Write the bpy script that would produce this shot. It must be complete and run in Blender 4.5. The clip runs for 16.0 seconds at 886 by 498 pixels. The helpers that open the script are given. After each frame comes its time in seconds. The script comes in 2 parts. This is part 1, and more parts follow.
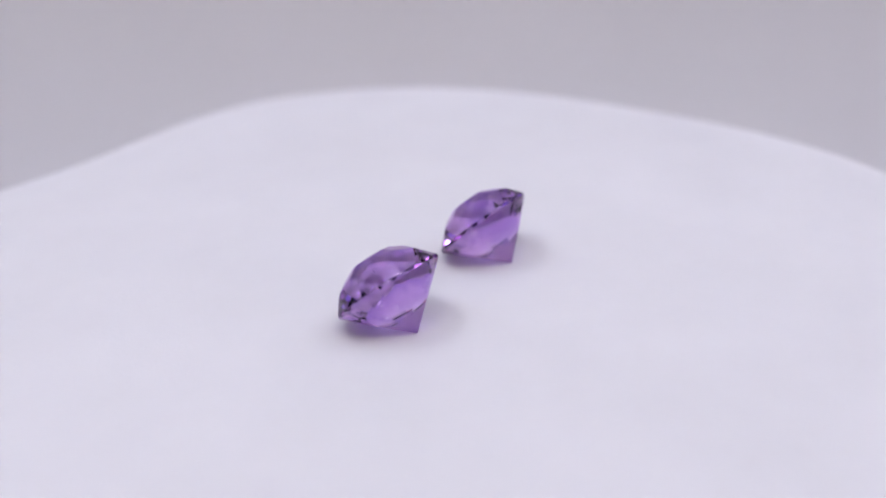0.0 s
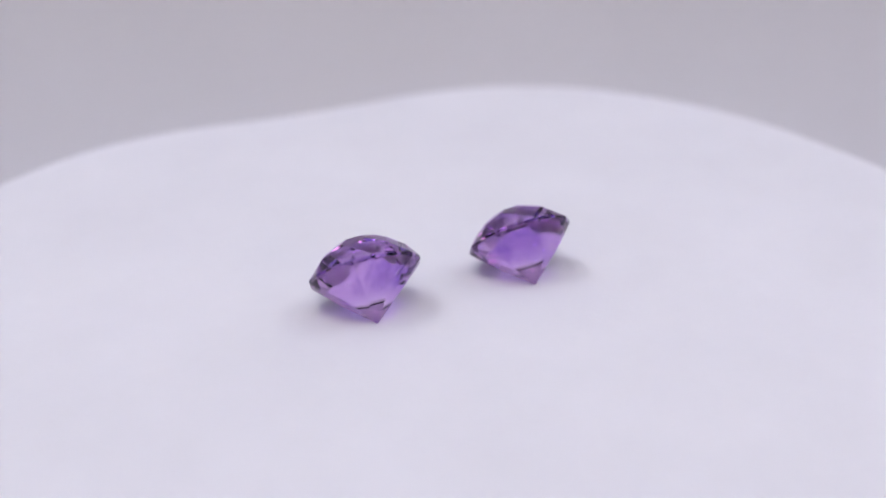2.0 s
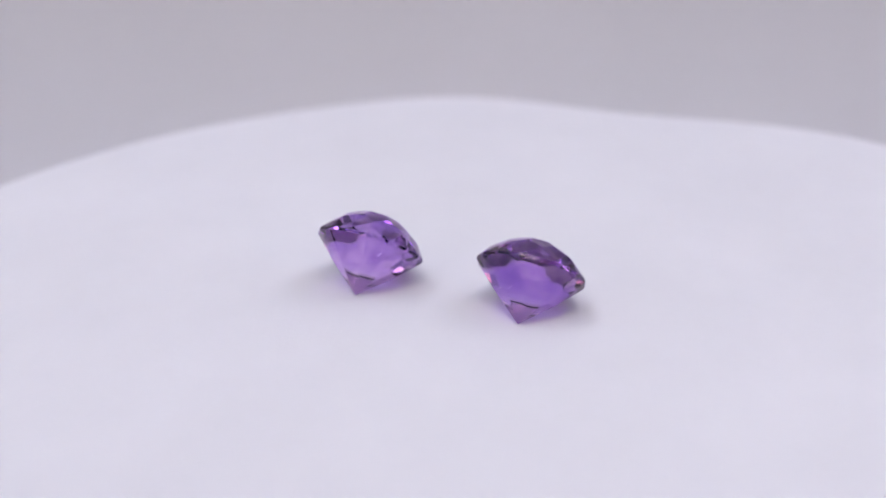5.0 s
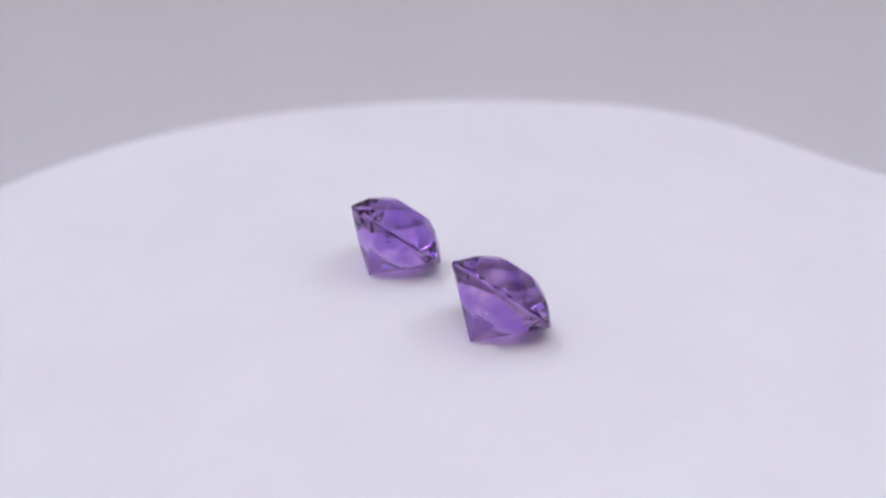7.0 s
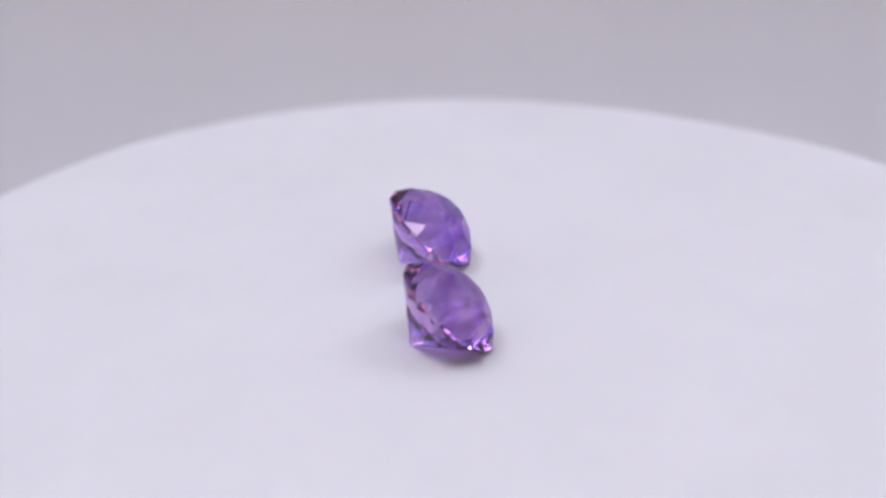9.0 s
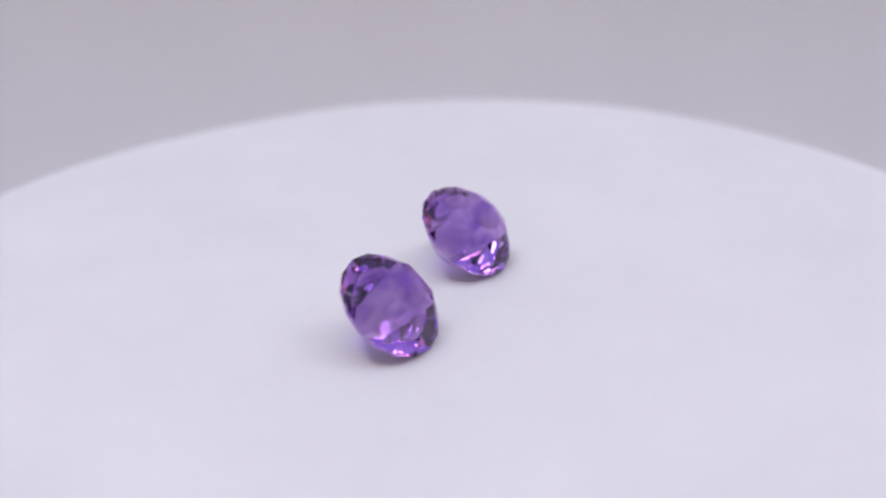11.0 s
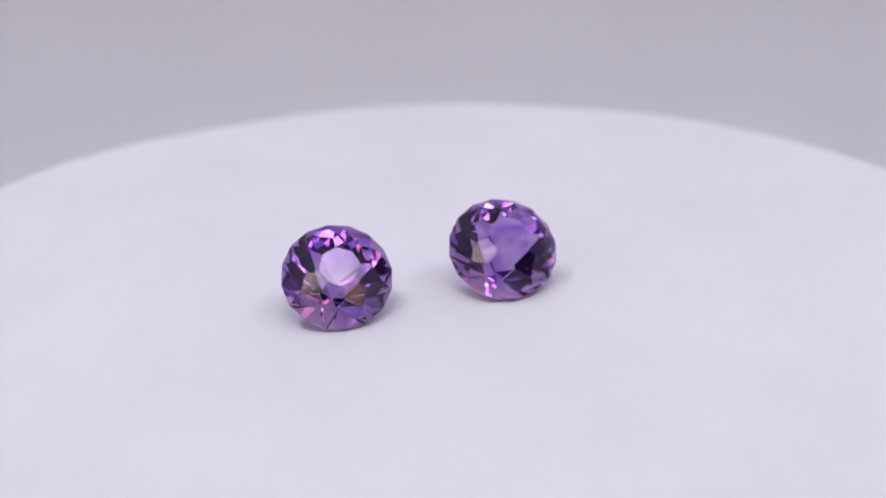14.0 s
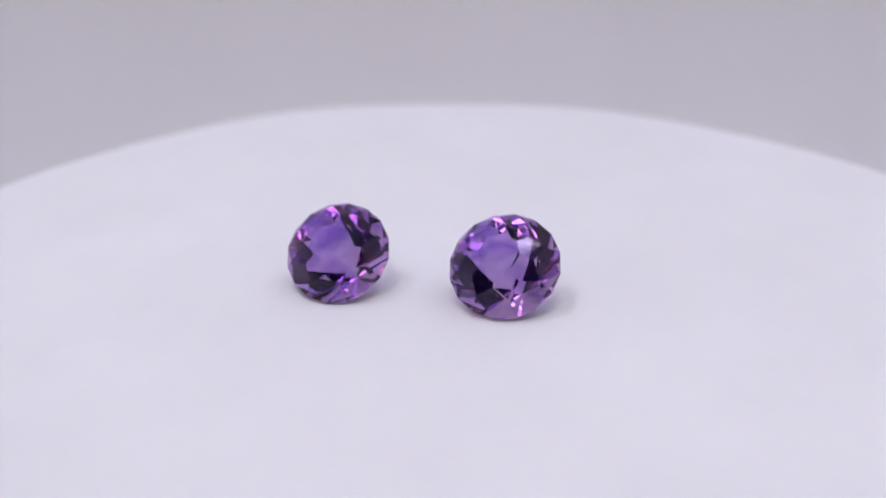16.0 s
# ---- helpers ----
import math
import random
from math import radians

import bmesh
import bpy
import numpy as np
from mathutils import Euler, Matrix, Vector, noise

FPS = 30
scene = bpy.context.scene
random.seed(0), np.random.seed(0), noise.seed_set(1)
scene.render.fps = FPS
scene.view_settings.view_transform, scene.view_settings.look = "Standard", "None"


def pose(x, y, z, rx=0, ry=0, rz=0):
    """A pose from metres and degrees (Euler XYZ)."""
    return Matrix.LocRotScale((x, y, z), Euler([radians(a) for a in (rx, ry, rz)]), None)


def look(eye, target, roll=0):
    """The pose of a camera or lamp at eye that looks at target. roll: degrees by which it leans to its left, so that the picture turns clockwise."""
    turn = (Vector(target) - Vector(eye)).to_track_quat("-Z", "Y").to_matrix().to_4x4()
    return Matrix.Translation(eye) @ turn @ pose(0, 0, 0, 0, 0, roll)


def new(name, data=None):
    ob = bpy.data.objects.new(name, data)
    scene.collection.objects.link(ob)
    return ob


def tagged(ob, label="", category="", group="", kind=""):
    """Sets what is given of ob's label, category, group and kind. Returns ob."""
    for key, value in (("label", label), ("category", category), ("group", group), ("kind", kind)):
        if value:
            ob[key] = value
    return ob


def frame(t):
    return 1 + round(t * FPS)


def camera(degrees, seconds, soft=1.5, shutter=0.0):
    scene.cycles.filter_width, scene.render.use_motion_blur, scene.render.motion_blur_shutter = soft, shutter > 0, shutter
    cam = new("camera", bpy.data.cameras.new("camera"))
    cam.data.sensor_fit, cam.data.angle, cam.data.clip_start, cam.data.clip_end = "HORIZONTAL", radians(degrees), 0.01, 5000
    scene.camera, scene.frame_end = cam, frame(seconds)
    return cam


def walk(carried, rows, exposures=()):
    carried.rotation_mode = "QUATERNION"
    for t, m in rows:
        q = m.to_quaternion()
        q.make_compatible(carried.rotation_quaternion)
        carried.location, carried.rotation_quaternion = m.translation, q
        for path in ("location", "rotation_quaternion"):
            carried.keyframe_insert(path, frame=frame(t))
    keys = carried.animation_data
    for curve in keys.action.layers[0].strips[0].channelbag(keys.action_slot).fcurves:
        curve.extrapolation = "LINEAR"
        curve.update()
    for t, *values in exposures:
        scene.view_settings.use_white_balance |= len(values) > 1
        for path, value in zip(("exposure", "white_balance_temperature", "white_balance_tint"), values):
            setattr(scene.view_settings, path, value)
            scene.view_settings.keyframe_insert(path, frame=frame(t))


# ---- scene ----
MM = 0.001
SPIN = -15.60          # degrees a second, clockwise seen from above
T_REF = 3.6            # the moment at which the resting poses below hold
SECONDS = 16.0

# ---- camera: a still camera on a tripod, close to the stones ----
cam = camera(48.15, SECONDS, soft=1.8)
cam.data.dof.use_dof = True
cam.data.dof.focus_distance = 0.0875
cam.data.dof.aperture_fstop = 15.0
EYE = Vector((0.84, -80.45, 43.46)) * MM
AIM = Vector((0.84, 9.27, 0.0)) * MM
STAND = look(EYE, AIM, -1.52)
walk(cam, [(0.0, STAND), (SECONDS, STAND)], exposures=[(0.0, -0.05), (SECONDS, -0.05)])

# ---- world: the dim room round the light tent ----
world = bpy.data.worlds.new("dim_room")
scene.world = world
world.use_nodes = True
world.node_tree.nodes["Background"].inputs[0].default_value = (0.5, 0.52, 0.6, 1)
world.node_tree.nodes["Background"].inputs[1].default_value = 0.05
SIDE_A = (18.0, (0.97, 0.955, 1.13, 1))          # softbox over one side
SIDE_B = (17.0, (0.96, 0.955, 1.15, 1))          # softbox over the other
FRONT = (10.8, (1.02, 0.955, 0.98, 1))           # panel over the front
FRONT_STRIP = (6.0, (1.0, 0.84, 0.68, 1))        # warm strip along the panel's front
FLOOR_LAMP = (3.4, (1.0, 0.68, 0.40, 1))         # paper lamps that stand before the tent
PENDANT = (6.0, (1.0, 0.88, 0.72, 1))            # globe that hangs in the room
TENT_TOP_FILL = (0.77, (0.87, 0.95, 1.38, 1))    # fill glow added to the tent's top: softens shadows, cools the cover


# ---- materials ----
def material(name, colour, rough=0.6, metal=0.0):
    m = bpy.data.materials.new(name)
    m.use_nodes = True
    b = m.node_tree.nodes["Principled BSDF"]
    b.inputs["Base Color"].default_value = (*colour, 1)
    b.inputs["Roughness"].default_value = rough
    b.inputs["Metallic"].default_value = metal
    return m


def node(m, kind, **inputs):
    n = m.node_tree.nodes.new(kind)
    for k, v in inputs.items():
        n.inputs[k.replace("_", " ")].default_value = v
    return n


def link(m, a, b):
    m.node_tree.links.new(a, b)


def grained(name, low, high, scale, fine, bump, rough, depth):
    """A matte surface: broad stains between two colours, fine grain in the relief. Scales are in cycles a metre."""
    m = material(name, high, rough)
    b = m.node_tree.nodes["Principled BSDF"]
    co = node(m, "ShaderNodeTexCoord")
    broad = node(m, "ShaderNodeTexNoise", Scale=scale, Detail=5.0, Roughness=0.6)
    grain = node(m, "ShaderNodeTexNoise", Scale=fine, Detail=3.0, Roughness=0.65)
    link(m, co.outputs["Object"], broad.inputs["Vector"])
    link(m, co.outputs["Object"], grain.inputs["Vector"])
    ramp = node(m, "ShaderNodeValToRGB")
    ramp.color_ramp.elements[0].position, ramp.color_ramp.elements[1].position = 0.3, 0.7
    ramp.color_ramp.elements[0].color, ramp.color_ramp.elements[1].color = (*low, 1), (*high, 1)
    link(m, broad.outputs["Fac"], ramp.inputs["Fac"])
    link(m, ramp.outputs["Color"], b.inputs["Base Color"])
    bp = node(m, "ShaderNodeBump", Strength=bump, Distance=depth)
    link(m, grain.outputs["Fac"], bp.inputs["Height"])
    link(m, bp.outputs["Normal"], b.inputs["Normal"])
    return m


def blend_rgb(m, factor, a, b):
    """Mixes two colours; a and b are sockets or plain colours."""
    mix = node(m, "ShaderNodeMix")
    mix.data_type = "RGBA"
    link(m, factor, mix.inputs[0])
    for socket, value in ((mix.inputs[6], a), (mix.inputs[7], b)):
        if isinstance(value, tuple):
            socket.default_value = (*value, 1)
        else:
            link(m, value, socket)
    return mix.outputs[2]


def amethyst(name, pale, deep, inner, offset):
    """Clear violet quartz, colour-zoned in soft bands as it grew."""
    m = bpy.data.materials.new(name)
    m.use_nodes = True
    m.node_tree.nodes.clear()
    co = node(m, "ShaderNodeTexCoord")
    place = node(m, "ShaderNodeMapping", Location=offset, Rotation=(0.5, 0.3, 0.9), Scale=(1.0, 0.62, 0.62))
    zones = node(m, "ShaderNodeTexNoise", Scale=310.0, Detail=3.5, Roughness=0.52, Distortion=0.7)
    link(m, co.outputs["Object"], place.inputs["Vector"])
    link(m, place.outputs["Vector"], zones.inputs["Vector"])
    span = node(m, "ShaderNodeMapRange", From_Min=0.38, From_Max=0.60)
    link(m, zones.outputs["Fac"], span.inputs["Value"])
    split = node(m, "ShaderNodeSeparateXYZ")
    link(m, co.outputs["Object"], split.inputs["Vector"])
    # the colour sits in the core and thins out towards the girdle
    level = node(m, "ShaderNodeCombineXYZ")
    link(m, split.outputs["X"], level.inputs["X"])
    link(m, split.outputs["Y"], level.inputs["Y"])
    away = node(m, "ShaderNodeVectorMath")
    away.operation = "LENGTH"
    link(m, level.outputs["Vector"], away.inputs[0])
    thin = node(m, "ShaderNodeMapRange", From_Min=0.0022, From_Max=0.0047, To_Max=0.55)
    link(m, away.outputs["Value"], thin.inputs["Value"])
    depth = node(m, "ShaderNodeMath")
    depth.operation, depth.use_clamp = "SUBTRACT", True
    link(m, span.outputs["Result"], depth.inputs[0])
    link(m, thin.outputs["Result"], depth.inputs[1])
    zoned = blend_rgb(m, depth.outputs["Value"], pale, deep)
    # paler point painted in for the short way light takes through it
    rise = node(m, "ShaderNodeMapRange", From_Min=0.0008, From_Max=0.0032)
    link(m, split.outputs["Z"], rise.inputs["Value"])
    body = blend_rgb(m, rise.outputs["Result"], (0.86, 0.79, 0.93), zoned)
    # crown tinted darker to stand in for long light paths and shaded cover
    top = node(m, "ShaderNodeMapRange", From_Min=0.0043, From_Max=0.0056)
    link(m, split.outputs["Z"], top.inputs["Value"])
    crown_shade = node(m, "ShaderNodeMix")
    crown_shade.data_type, crown_shade.blend_type = "RGBA", "MULTIPLY"
    link(m, top.outputs["Result"], crown_shade.inputs[0])
    link(m, body, crown_shade.inputs[6])
    crown_shade.inputs[7].default_value = (0.81, 0.69, 0.91, 1)
    body = crown_shade.outputs[2]
    clear = node(m, "ShaderNodeBsdfRefraction", Roughness=0.0, IOR=1.55)
    link(m, body, clear.inputs["Color"])
    polish = node(m, "ShaderNodeBsdfGlossy", Color=(*inner, 1), Roughness=0.0)
    rim = node(m, "ShaderNodeFresnel", IOR=1.55)
    surface = node(m, "ShaderNodeMixShader")
    link(m, rim.outputs["Fac"], surface.inputs[0])
    link(m, clear.outputs[0], surface.inputs[1])
    link(m, polish.outputs[0], surface.inputs[2])
    out = node(m, "ShaderNodeOutputMaterial")
    link(m, surface.outputs[0], out.inputs["Surface"])
    return m


COVER = grained("matte_white_cover", (0.78, 0.775, 0.785), (0.83, 0.825, 0.835), 45.0, 2600.0, 0.25, 0.85, 0.0001)
PAPER = grained("white_backdrop_paper", (0.62, 0.61, 0.62), (0.67, 0.66, 0.67), 9.0, 900.0, 0.15, 0.8, 0.0002)
FABRIC = grained("white_tent_fabric", (0.78, 0.78, 0.79), (0.84, 0.84, 0.85), 12.0, 1500.0, 0.3, 0.75, 0.0003)
ROOM = grained("dark_room_paint", (0.008, 0.018, 0.042), (0.014, 0.028, 0.058), 2.0, 60.0, 0.2, 0.8, 0.002)
PLASTIC = grained("white_plastic", (0.72, 0.72, 0.73), (0.78, 0.78, 0.79), 30.0, 900.0, 0.1, 0.4, 0.0001)
FRAME = grained("black_plastic", (0.02, 0.02, 0.022), (0.035, 0.035, 0.037), 30.0, 900.0, 0.15, 0.45, 0.0001)
AMETHYST_1 = amethyst("amethyst_clear", (0.85, 0.71, 0.93), (0.45, 0.28, 0.75), (0.88, 0.80, 0.91), (0.0, 0.0, 0.0))
AMETHYST_2 = amethyst("amethyst_deep", (0.86, 0.72, 0.92), (0.46, 0.28, 0.74), (0.87, 0.78, 0.91), (0.013, 0.004, 0.007))
FEATHER = material("feather_inclusion", (0.95, 0.92, 0.97), 0.3)
FEATHER.node_tree.nodes["Principled BSDF"].inputs["Transmission Weight"].default_value = 1.0
FEATHER.node_tree.nodes["Principled BSDF"].inputs["IOR"].default_value = 1.25


def glowing(name, colour, strength):
    m = bpy.data.materials.new(name)
    m.use_nodes = True
    m.node_tree.nodes.clear()
    out = m.node_tree.nodes.new("ShaderNodeOutputMaterial")
    e = m.node_tree.nodes.new("ShaderNodeEmission")
    e.inputs["Color"].default_value = colour
    e.inputs["Strength"].default_value = strength
    m.node_tree.links.new(e.outputs[0], out.inputs[0])
    return m


GLOW_A = glowing("softbox_cloth_white", SIDE_A[1], SIDE_A[0])
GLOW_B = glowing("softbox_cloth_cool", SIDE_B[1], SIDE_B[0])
FRONT_GLOW = glowing("panel_diffuser", FRONT[1], FRONT[0])
STRIP_GLOW = glowing("strip_diffuser", FRONT_STRIP[1], FRONT_STRIP[0])
TOP_FILL = glowing("fill_glow_fabric", TENT_TOP_FILL[1], TENT_TOP_FILL[0])
GLOBE_GLOW = glowing("opal_globe", PENDANT[1], PENDANT[0])
LAMP_GLOW = glowing("lamp_paper", FLOOR_LAMP[1], FLOOR_LAMP[0])


# ---- mesh helpers ----
def part(name, bm, mat, parent=None, label="", smooth=False):
    me = bpy.data.meshes.new(name)
    bm.normal_update()
    bm.to_mesh(me)
    bm.free()
    for m in (mat if isinstance(mat, (list, tuple)) else [mat]):
        me.materials.append(m)
    if smooth:
        for f in me.polygons:
            f.use_smooth = True
    ob = new(name, me)
    if parent:
        ob.parent = parent
    if label:
        ob["label"] = label
    return ob


def box(bm, lo, hi, bevel=0.0):
    c = [(a + b) / 2 for a, b in zip(lo, hi)]
    s = [b - a for a, b in zip(lo, hi)]
    made = bmesh.ops.create_cube(bm, size=1, matrix=Matrix.Translation(c) @ Matrix.Diagonal((*s, 1)))
    if bevel:
        edges = list({e for v in made["verts"] for e in v.link_edges})
        bmesh.ops.bevel(bm, geom=edges, offset=bevel, segments=2, affect="EDGES", profile=0.5)
    return bm


def lathe(bm, profile, steps, radius_at=lambda a: 1.0):
    """Turns (radius, height) pairs round the z axis; radius_at swells the outline with the angle."""
    rings = []
    for r, z in profile:
        if r == 0:
            rings.append([bm.verts.new((0, 0, z))])
            continue
        ring = []
        for i in range(steps):
            a = 2 * math.pi * i / steps
            q = r * radius_at(a)
            ring.append(bm.verts.new((q * math.cos(a), q * math.sin(a), z)))
        rings.append(ring)
    for a, b in zip(rings, rings[1:]):
        for i in range(steps):
            j = (i + 1) % steps
            loop = [a[i % len(a)], a[j % len(a)], b[j % len(b)], b[i % len(b)]]
            loop = list(dict.fromkeys(loop))
            bm.faces.new(loop)
    bmesh.ops.recalc_face_normals(bm, faces=bm.faces)
    return bm


# ---- the light tent and the room round it ----
FLOOR_Z = -0.046
TENT_X, TENT_FRONT, TENT_BACK, TENT_TOP = 0.62, -0.40, 0.165, 0.60


def backdrop_sheet():
    """One sheet of paper that lies on the tent's floor and sweeps up behind in a wide curve."""
    bm = bmesh.new()
    radius, line = 0.085, []
    line.append((TENT_FRONT, FLOOR_Z))
    for i in range(49):
        a = radians(90 * i / 48)
        line.append((TENT_BACK - radius + radius * math.sin(a), FLOOR_Z + radius - radius * math.cos(a)))
    line.append((TENT_BACK, TENT_TOP - 0.01))
    half = TENT_X - 0.006
    back = [(y + 0.0006, z) if i > 24 else (y, z - 0.0006) for i, (y, z) in enumerate(line)]
    ends = []
    for x in (-half, half):
        ends.append(([bm.verts.new((x, y, z)) for y, z in line], [bm.verts.new((x, y, z)) for y, z in back]))
    (a0, b0), (a1, b1) = ends
    for i in range(len(line) - 1):
        bm.faces.new((a0[i], a1[i], a1[i + 1], a0[i + 1]))
        bm.faces.new((b0[i], b0[i + 1], b1[i + 1], b1[i]))
        bm.faces.new((a0[i], a0[i + 1], b0[i + 1], b0[i]))
        bm.faces.new((a1[i], b1[i], b1[i + 1], a1[i + 1]))
    bm.faces.new((a0[0], b0[0], b1[0], a1[0]))
    bm.faces.new((a0[-1], a1[-1], b1[-1], b0[-1]))
    bmesh.ops.recalc_face_normals(bm, faces=bm.faces)
    ob = part("backdrop", bm, PAPER)
    return tagged(ob, "plain white paper backdrop sweeping up behind the turntable", "backdrop", kind="structure")


def tent_wall(name, lo, hi, label):
    ob = part(name, box(bmesh.new(), lo, hi), FABRIC)
    return tagged(ob, label, "wall", kind="structure")


backdrop_sheet()
tent_wall("wall_left", (-TENT_X - 0.006, TENT_FRONT, FLOOR_Z - 0.006), (-TENT_X, TENT_BACK + 0.006, TENT_TOP), "white fabric side of the light tent")
tent_wall("wall_right", (TENT_X, TENT_FRONT, FLOOR_Z - 0.006), (TENT_X + 0.006, TENT_BACK + 0.006, TENT_TOP), "white fabric side of the light tent")
tent_wall("wall_back", (-TENT_X, TENT_BACK + 0.003, FLOOR_Z - 0.006), (TENT_X, TENT_BACK + 0.009, TENT_TOP), "white fabric back of the light tent")
# no lamp stands behind this top; its cloth emits added fill
tagged(part("ceiling", box(bmesh.new(), (-TENT_X - 0.006, TENT_FRONT, TENT_TOP), (TENT_X + 0.006, TENT_BACK + 0.009, TENT_TOP + 0.006)), TOP_FILL),
       "white fabric top of the light tent with an added fill glow", "ceiling", kind="structure")
tagged(part("floor", box(bmesh.new(), (-1.5, -1.5, FLOOR_Z - 0.03), (1.5, 1.5, FLOOR_Z - 0.0065)), ROOM),
       "dark table surface under the light tent", "floor", kind="structure")


def dark_room():
    a, b, t = 1.5, 1.6, 0.05
    for name, lo, hi in (("wall_south", (-a, -a - t, FLOOR_Z - 0.03), (a, -a, b)), ("wall_north", (-a, a, FLOOR_Z - 0.03), (a, a + t, b)),
                         ("wall_west", (-a - t, -a - t, FLOOR_Z - 0.03), (-a, a + t, b)), ("wall_east", (a, -a - t, FLOOR_Z - 0.03), (a + t, a + t, b))):
        tagged(part(name, box(bmesh.new(), lo, hi), ROOM), "plain dark wall of the dim room", "wall", kind="structure")
    tagged(part("ceiling", box(bmesh.new(), (-a - t, -a - t, b), (a + t, a + t, b + t)), ROOM), "plain dark ceiling of the dim room", "ceiling", kind="structure")


dark_room()


def light_panel(name, label, stand, w, h, glow, glow_label, e=0.008):
    """A flat lamp that shines along its own -z: diffuser, frame and back plate."""
    thing = tagged(new(name), label, "lamp")
    thing.matrix_basis = stand
    x, y = w / 2, h / 2
    part("diffuser", box(bmesh.new(), (-x, -y, 0.0), (x, y, 0.004)), glow, thing, glow_label)
    bm = bmesh.new()
    for lo, hi in (((-x - e, -y - e, -0.002), (-x, y + e, 0.02)), ((x, -y - e, -0.002), (x + e, y + e, 0.02)),
                   ((-x, -y - e, -0.002), (x, -y, 0.02)), ((-x, y, -0.002), (x, y + e, 0.02))):
        box(bm, lo, hi, e / 8)
    part("frame", bm, FRAME, thing)
    part("back_plate", box(bmesh.new(), (-x, -y, 0.008), (x, y, 0.03)), FRAME, thing)
    return thing


UNDER = TENT_TOP - 0.0305
light_panel("softbox", "narrow white softbox in a black frame under the tent top", pose(-0.225, -0.01, UNDER, 0, 0, 0), 0.056, 0.19, GLOW_A, "glowing white cloth")
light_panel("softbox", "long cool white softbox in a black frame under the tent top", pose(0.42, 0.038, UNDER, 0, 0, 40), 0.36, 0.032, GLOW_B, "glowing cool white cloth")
light_panel("panel_lamp", "flat white LED panel in a black frame", pose(0.008, -0.221, UNDER, 0, 0, -3), 0.29, 0.064, FRONT_GLOW, "glowing white diffuser", 0.0015)
light_panel("strip_lamp", "flat warm white LED strip in a black frame", pose(0.0034, -0.3084, UNDER, 0, 0, -3), 0.29, 0.10, STRIP_GLOW, "glowing warm white diffuser", 0.0015)


def floor_lamp(x, y, high, r, label):
    """A tall paper lamp on a low foot: shade with hoops, foot."""
    thing = tagged(new("floor_lamp"), label, "lamp")
    thing.location = (x, y, FLOOR_Z - 0.0065)
    low = 0.06
    rows = [(0, low)]
    for i in range(33):
        u = i / 32
        rows.append((r * (0.965 + 0.035 * abs(math.sin(u * 8 * math.pi))), low + u * (high - low)))
    part("shade", lathe(bmesh.new(), rows + [(0, high)], 48), LAMP_GLOW, thing, "glowing warm white paper shade", smooth=True)
    part("foot", lathe(bmesh.new(), [(0, 0.0), (r * 0.8, 0.0), (r * 0.84, 0.004), (r * 0.84, 0.014), (r * 0.8, 0.018), (0.014, 0.022), (0.012, low - 0.0005), (0, low - 0.0005)], 48), FRAME, thing)
    return thing


floor_lamp(0.814, -0.904, 0.70, 0.072, "tall warm white paper lamp on the dark table")
floor_lamp(-0.68, -1.008, 0.33, 0.07, "short warm white paper lamp on the dark table")


def pendant_lamp(x, y, z):
    """An opal globe on a cord under the room's ceiling."""
    thing = tagged(new("pendant_lamp"), "round white opal pendant lamp under the dark ceiling", "lamp")
    thing.location = (x, y, 1.6)
    r, drop = 0.155, 1.6 - z
    ball = [(r * math.sin(radians(a)), -drop - r * math.cos(radians(a))) for a in range(10, 171, 10)]
    part("globe", lathe(bmesh.new(), [(0, -drop - r)] + ball + [(0, -drop + r)], 40), GLOBE_GLOW, thing, "glowing opal glass globe", smooth=True)
    part("cord", lathe(bmesh.new(), [(0, -drop + r - 0.001), (0.022, -drop + r - 0.001), (0.022, -drop + r + 0.03), (0.004, -drop + r + 0.035), (0.004, -0.02), (0, -0.02)], 16), FRAME, thing)
    part("ceiling_plate", lathe(bmesh.new(), [(0, -0.02), (0.045, -0.02), (0.05, -0.012), (0.05, -0.0004), (0, -0.0004)], 40), PLASTIC, thing)
    return thing


pendant_lamp(-1.03, -1.09, 0.95)

# ---- the turntable ----
OUTLINE_MM = (60.96, [(1.37, 2.0), (0.78, 1.35), (-1.01, 0.86), (-1.15, 0.51), (-0.7, -0.65), (0.39, -0.42), (0.4, 0.15), (-0.16, -0.01), (-0.26, -0.11)])


def outline(a):
    """The uneven edge of the cover, as a share of its mean radius."""
    mean, waves = OUTLINE_MM
    return 1 + sum(c * math.cos((k + 1) * a) + s * math.sin((k + 1) * a) for k, (c, s) in enumerate(waves)) / mean


def turntable():
    thing = tagged(new("turntable"), "round turntable under a matte white cover with an uneven edge", "turntable")
    r = OUTLINE_MM[0] * MM
    e = 0.0016
    rim = [(r - e * (1 - math.sin(radians(b))), -e + e * math.cos(radians(b))) for b in (0, 18, 36, 54, 72, 90, 108, 126, 144, 162, 180)]
    profile = [(0, 0.0), (r * 0.25, 0.0), (r * 0.5, 0.0), (r * 0.75, 0.0), (r * 0.9, 0.0)] + rim + [(r * 0.6, -2 * e), (0, -2 * e)]
    part("cover", lathe(bmesh.new(), profile, 256, outline), COVER, thing, "matte white cover, cut by eye", smooth=True)
    p = 0.054
    part("platter", lathe(bmesh.new(), [(0, -0.0034), (p - 0.001, -0.0034), (p, -0.0044), (p, -0.0115), (p - 0.001, -0.0125), (0, -0.0125)], 96), PLASTIC, thing)
    return thing


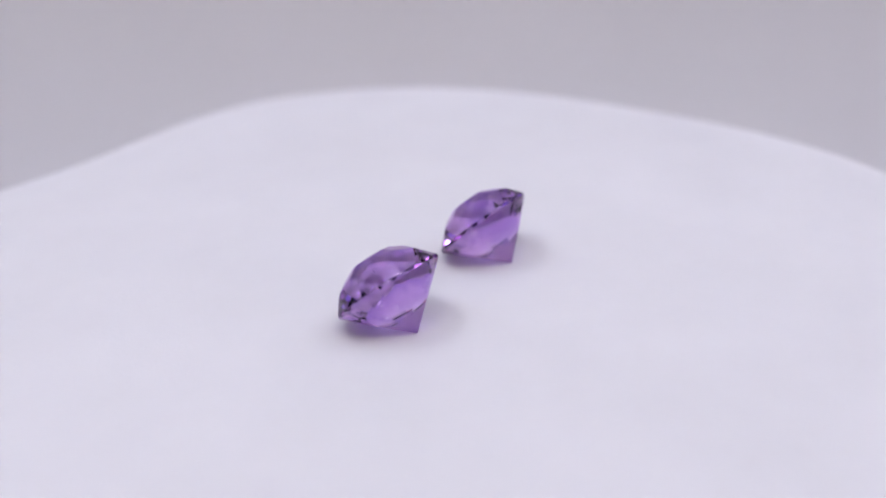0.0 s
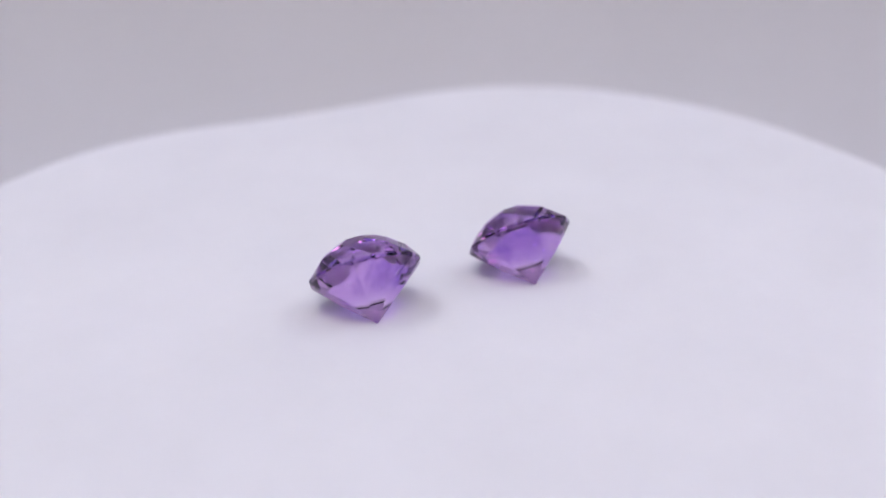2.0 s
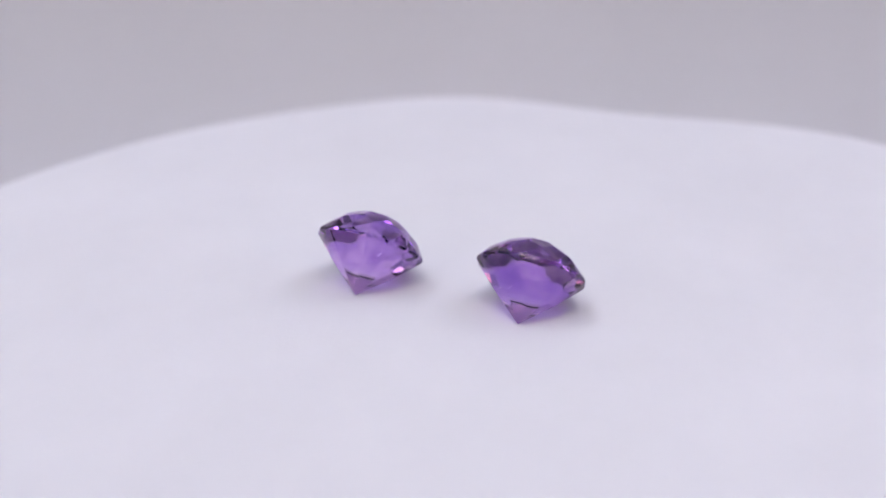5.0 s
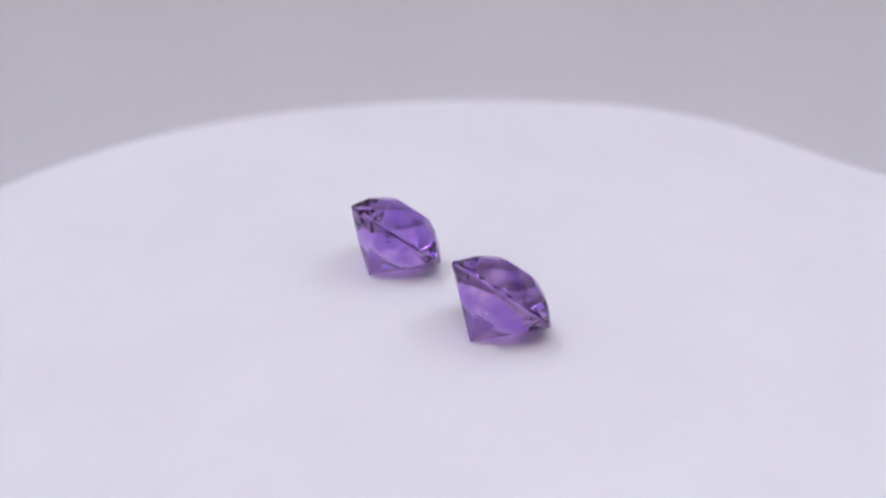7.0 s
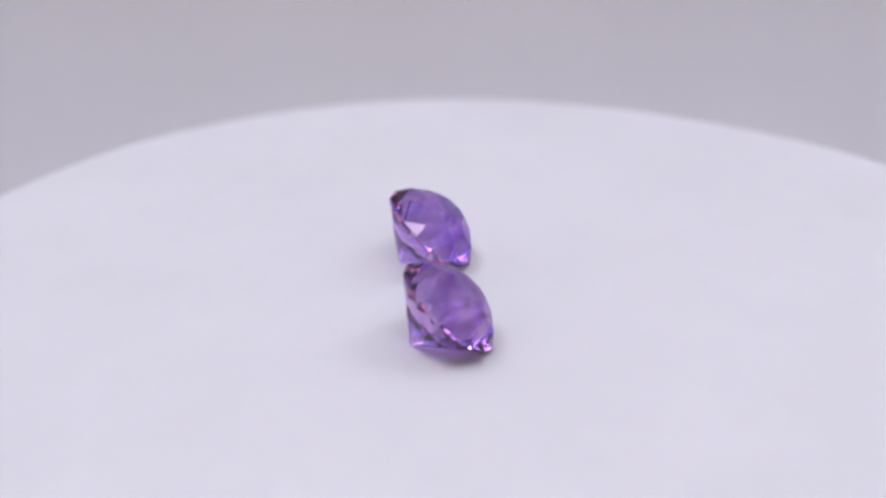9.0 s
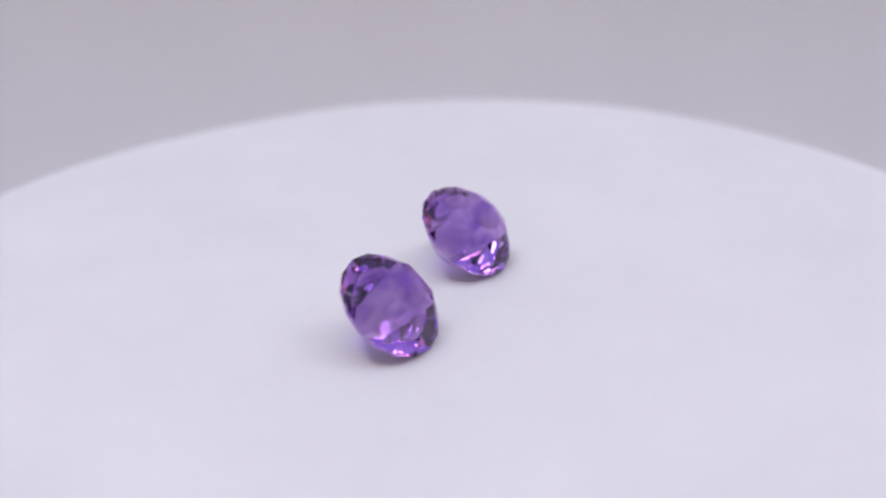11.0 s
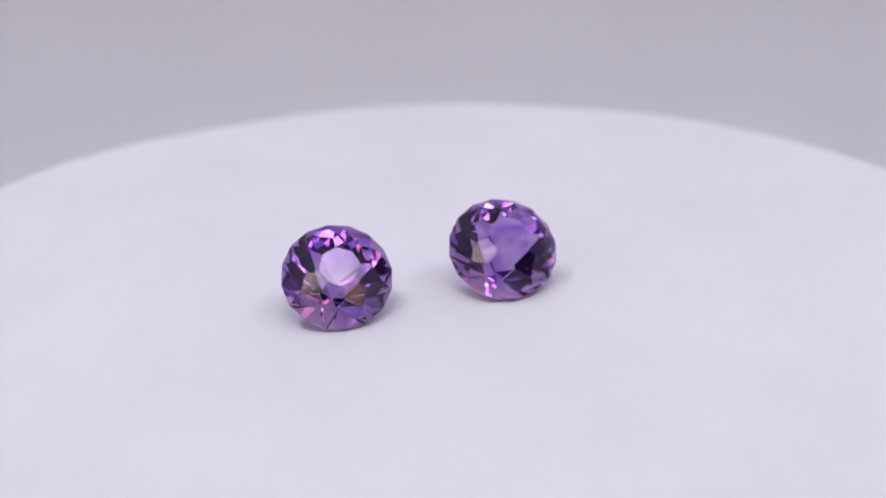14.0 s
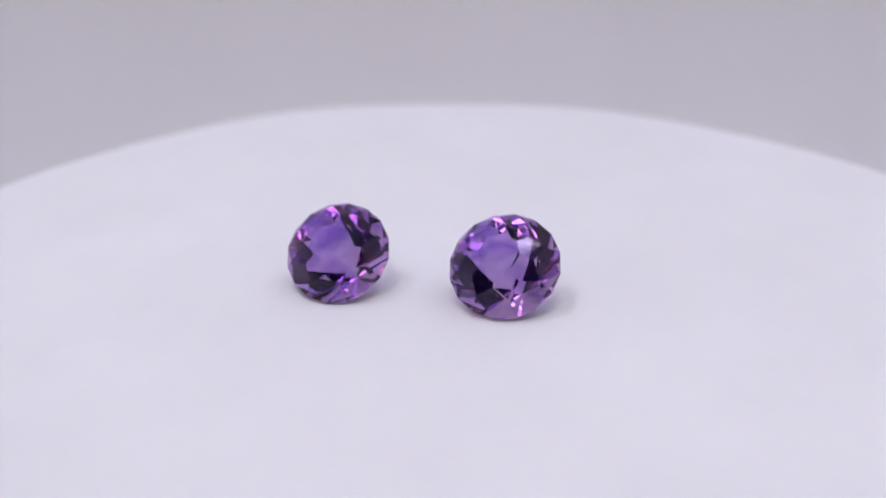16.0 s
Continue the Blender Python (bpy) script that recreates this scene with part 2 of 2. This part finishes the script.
def turntable_foot():
    bm = lathe(bmesh.new(), [(0, -0.0127), (0.03, -0.0127), (0.03, -0.018), (0.048, -0.0195), (0.05, -0.0215), (0.05, FLOOR_Z + 0.002), (0.0485, FLOOR_Z + 0.0004), (0, FLOOR_Z + 0.0004)], 96)
    return tagged(part("pedestal", bm, PLASTIC), "round white plastic pedestal under the turntable", "pedestal")


TURNTABLE = turntable()
turntable_foot()


# ---- the two stones ----
def gem_mesh(main, radius, crown, gird):
    """A round brilliant, ground facet by facet out of a block: every facet is a plane at an angle and an index round the stone."""
    bm = bmesh.new()
    bmesh.ops.create_cube(bm, size=6.0)

    def grind(angle, index, r, z, down=False):
        a, i = radians(angle), radians(index)
        n = Vector((math.sin(a) * math.cos(i), math.sin(a) * math.sin(i), -math.cos(a) if down else math.cos(a)))
        p = Vector((r * math.cos(i), r * math.sin(i), z))
        cut = bmesh.ops.bisect_plane(bm, geom=bm.verts[:] + bm.edges[:] + bm.faces[:], dist=1e-6, plane_co=p, plane_no=n, clear_outer=True)
        rim = [g for g in cut["geom_cut"] if isinstance(g, bmesh.types.BMEdge)]
        if len(rim) > 2:
            bmesh.ops.contextual_create(bm, geom=rim)

    flat, corner = 0.990, 0.990 / math.cos(radians(11.25))
    low = corner * math.tan(radians(main))
    high = low + gird
    # the three tiers of the crown meet in one point at four fifths of the radius
    inner = 28.5 + (crown - 0.50) * 41.7
    step = crown - 0.455 * math.tan(radians(inner))
    kite = math.degrees(math.atan(step / 0.2702))
    outer = math.degrees(math.atan(step / 0.196))
    for k in range(16):
        grind(90, 11.25 + 22.5 * k, flat, 0)
    for k in range(8):
        grind(main, 45 * k, 0, 0, True)
    for k in range(16):
        grind(main + 3.2, 11.25 + 22.5 * k, flat, low, True)
    for k in range(16):
        grind(outer, 11.25 + 22.5 * k, flat, high)
    for k in range(8):
        grind(kite, 45 * k, corner, high)
    for k in range(8):
        grind(inner, 22.5 + 45 * k, 0.345, high + crown)
    grind(0, 0, 0, high + crown)
    bmesh.ops.remove_doubles(bm, verts=bm.verts, dist=1e-4)
    bmesh.ops.recalc_face_normals(bm, faces=bm.faces)
    bmesh.ops.scale(bm, vec=(radius, radius, radius), verts=bm.verts)
    bmesh.ops.bevel(bm, geom=bm.edges[:], offset=0.000025, segments=1, affect="EDGES", profile=0.5)
    return bm


def gem(mat, main, radius_mm, crown, label):
    ob = part("gemstone", gem_mesh(main, radius_mm * MM, crown, 0.060), [mat])
    return tagged(ob, label, "gemstone", "pair of gemstones")


def inclusion(parent, place, length, way):
    """A small healed feather inside a stone: a thin bent flake."""
    bm = bmesh.new()
    w = 0.00005
    rows = []
    for i in range(5):
        u = i / 4 - 0.5
        r = w * (1.0 - 3.2 * u * u)
        c = Vector((u * length, 0.12 * length * (0.25 - u * u), 0))
        rows.append([bm.verts.new(c + Vector(o) * r) for o in ((0, 1, 0.2), (0, 0.2, -0.3), (0, -1, -0.1), (0, -0.1, 0.4))])
    for a, b in zip(rows, rows[1:]):
        for i in range(4):
            bm.faces.new((a[i], a[(i + 1) % 4], b[(i + 1) % 4], b[i]))
    bm.faces.new(rows[0][::-1])
    bm.faces.new(rows[-1])
    bmesh.ops.recalc_face_normals(bm, faces=bm.faces)
    ob = part("inclusion", bm, FEATHER, parent, "tiny whitish feather inside the stone")
    ob.matrix_basis = pose(*(c * MM for c in place), *way)
    return ob


# culet's place on the cover in mm, way of the lean, lean, turn about its own axis
GEMS = [
    (gem(AMETHYST_1, 42.5, 5.0, 0.545, "round faceted violet amethyst lying tilted on the white cover"), -6.83, -2.74, 84.6, 41.3, 0.0),
    (gem(AMETHYST_2, 43.5, 4.87, 0.50, "slightly smaller round faceted deep violet amethyst on the white cover"), 8.89, -3.05, 87.5, 43.9, 0.0),
]


for place, length, way in (((-1.6, -1.9, 4.3), 0.0007, (20, 40, 70)), ((0.3, 1.1, 5.0), 0.0005, (60, 10, 20)), ((1.7, -1.2, 4.6), 0.0006, (10, 70, 140)),
                           ((-0.8, 2.2, 4.1), 0.0004, (45, 25, 200)), ((0.9, -2.6, 4.7), 0.0005, (80, 15, 300))):
    inclusion(GEMS[0][0], place, length, way)
for place, length, way in (((1.2, 1.5, 4.4), 0.0005, (35, 60, 110)), ((-1.9, 0.6, 4.8), 0.0006, (15, 20, 250))):
    inclusion(GEMS[1][0], place, length, way)


def resting(ob, x, y, way, lean, turn, spin):
    tilt = pose(0, 0, 0, 0, 0, way) @ pose(0, 0, 0, 0, lean, 0) @ pose(0, 0, 0, 0, 0, turn)
    lowest = min((tilt @ v.co).z for v in ob.data.vertices)
    return pose(0, 0, 0, 0, 0, spin) @ Matrix.Translation((x * MM, y * MM, -lowest)) @ tilt


# ---- the turning of the turntable and of what lies on it ----
def motions():
    times = [0.25 * i for i in range(int(SECONDS * 4) + 1)]
    walk(TURNTABLE, [(t, pose(0, 0, 0, 0, 0, SPIN * (t - T_REF))) for t in times])
    for ob, x, y, way, lean, turn in GEMS:
        walk(ob, [(t, resting(ob, x, y, way, lean, turn, SPIN * (t - T_REF))) for t in times])


motions()
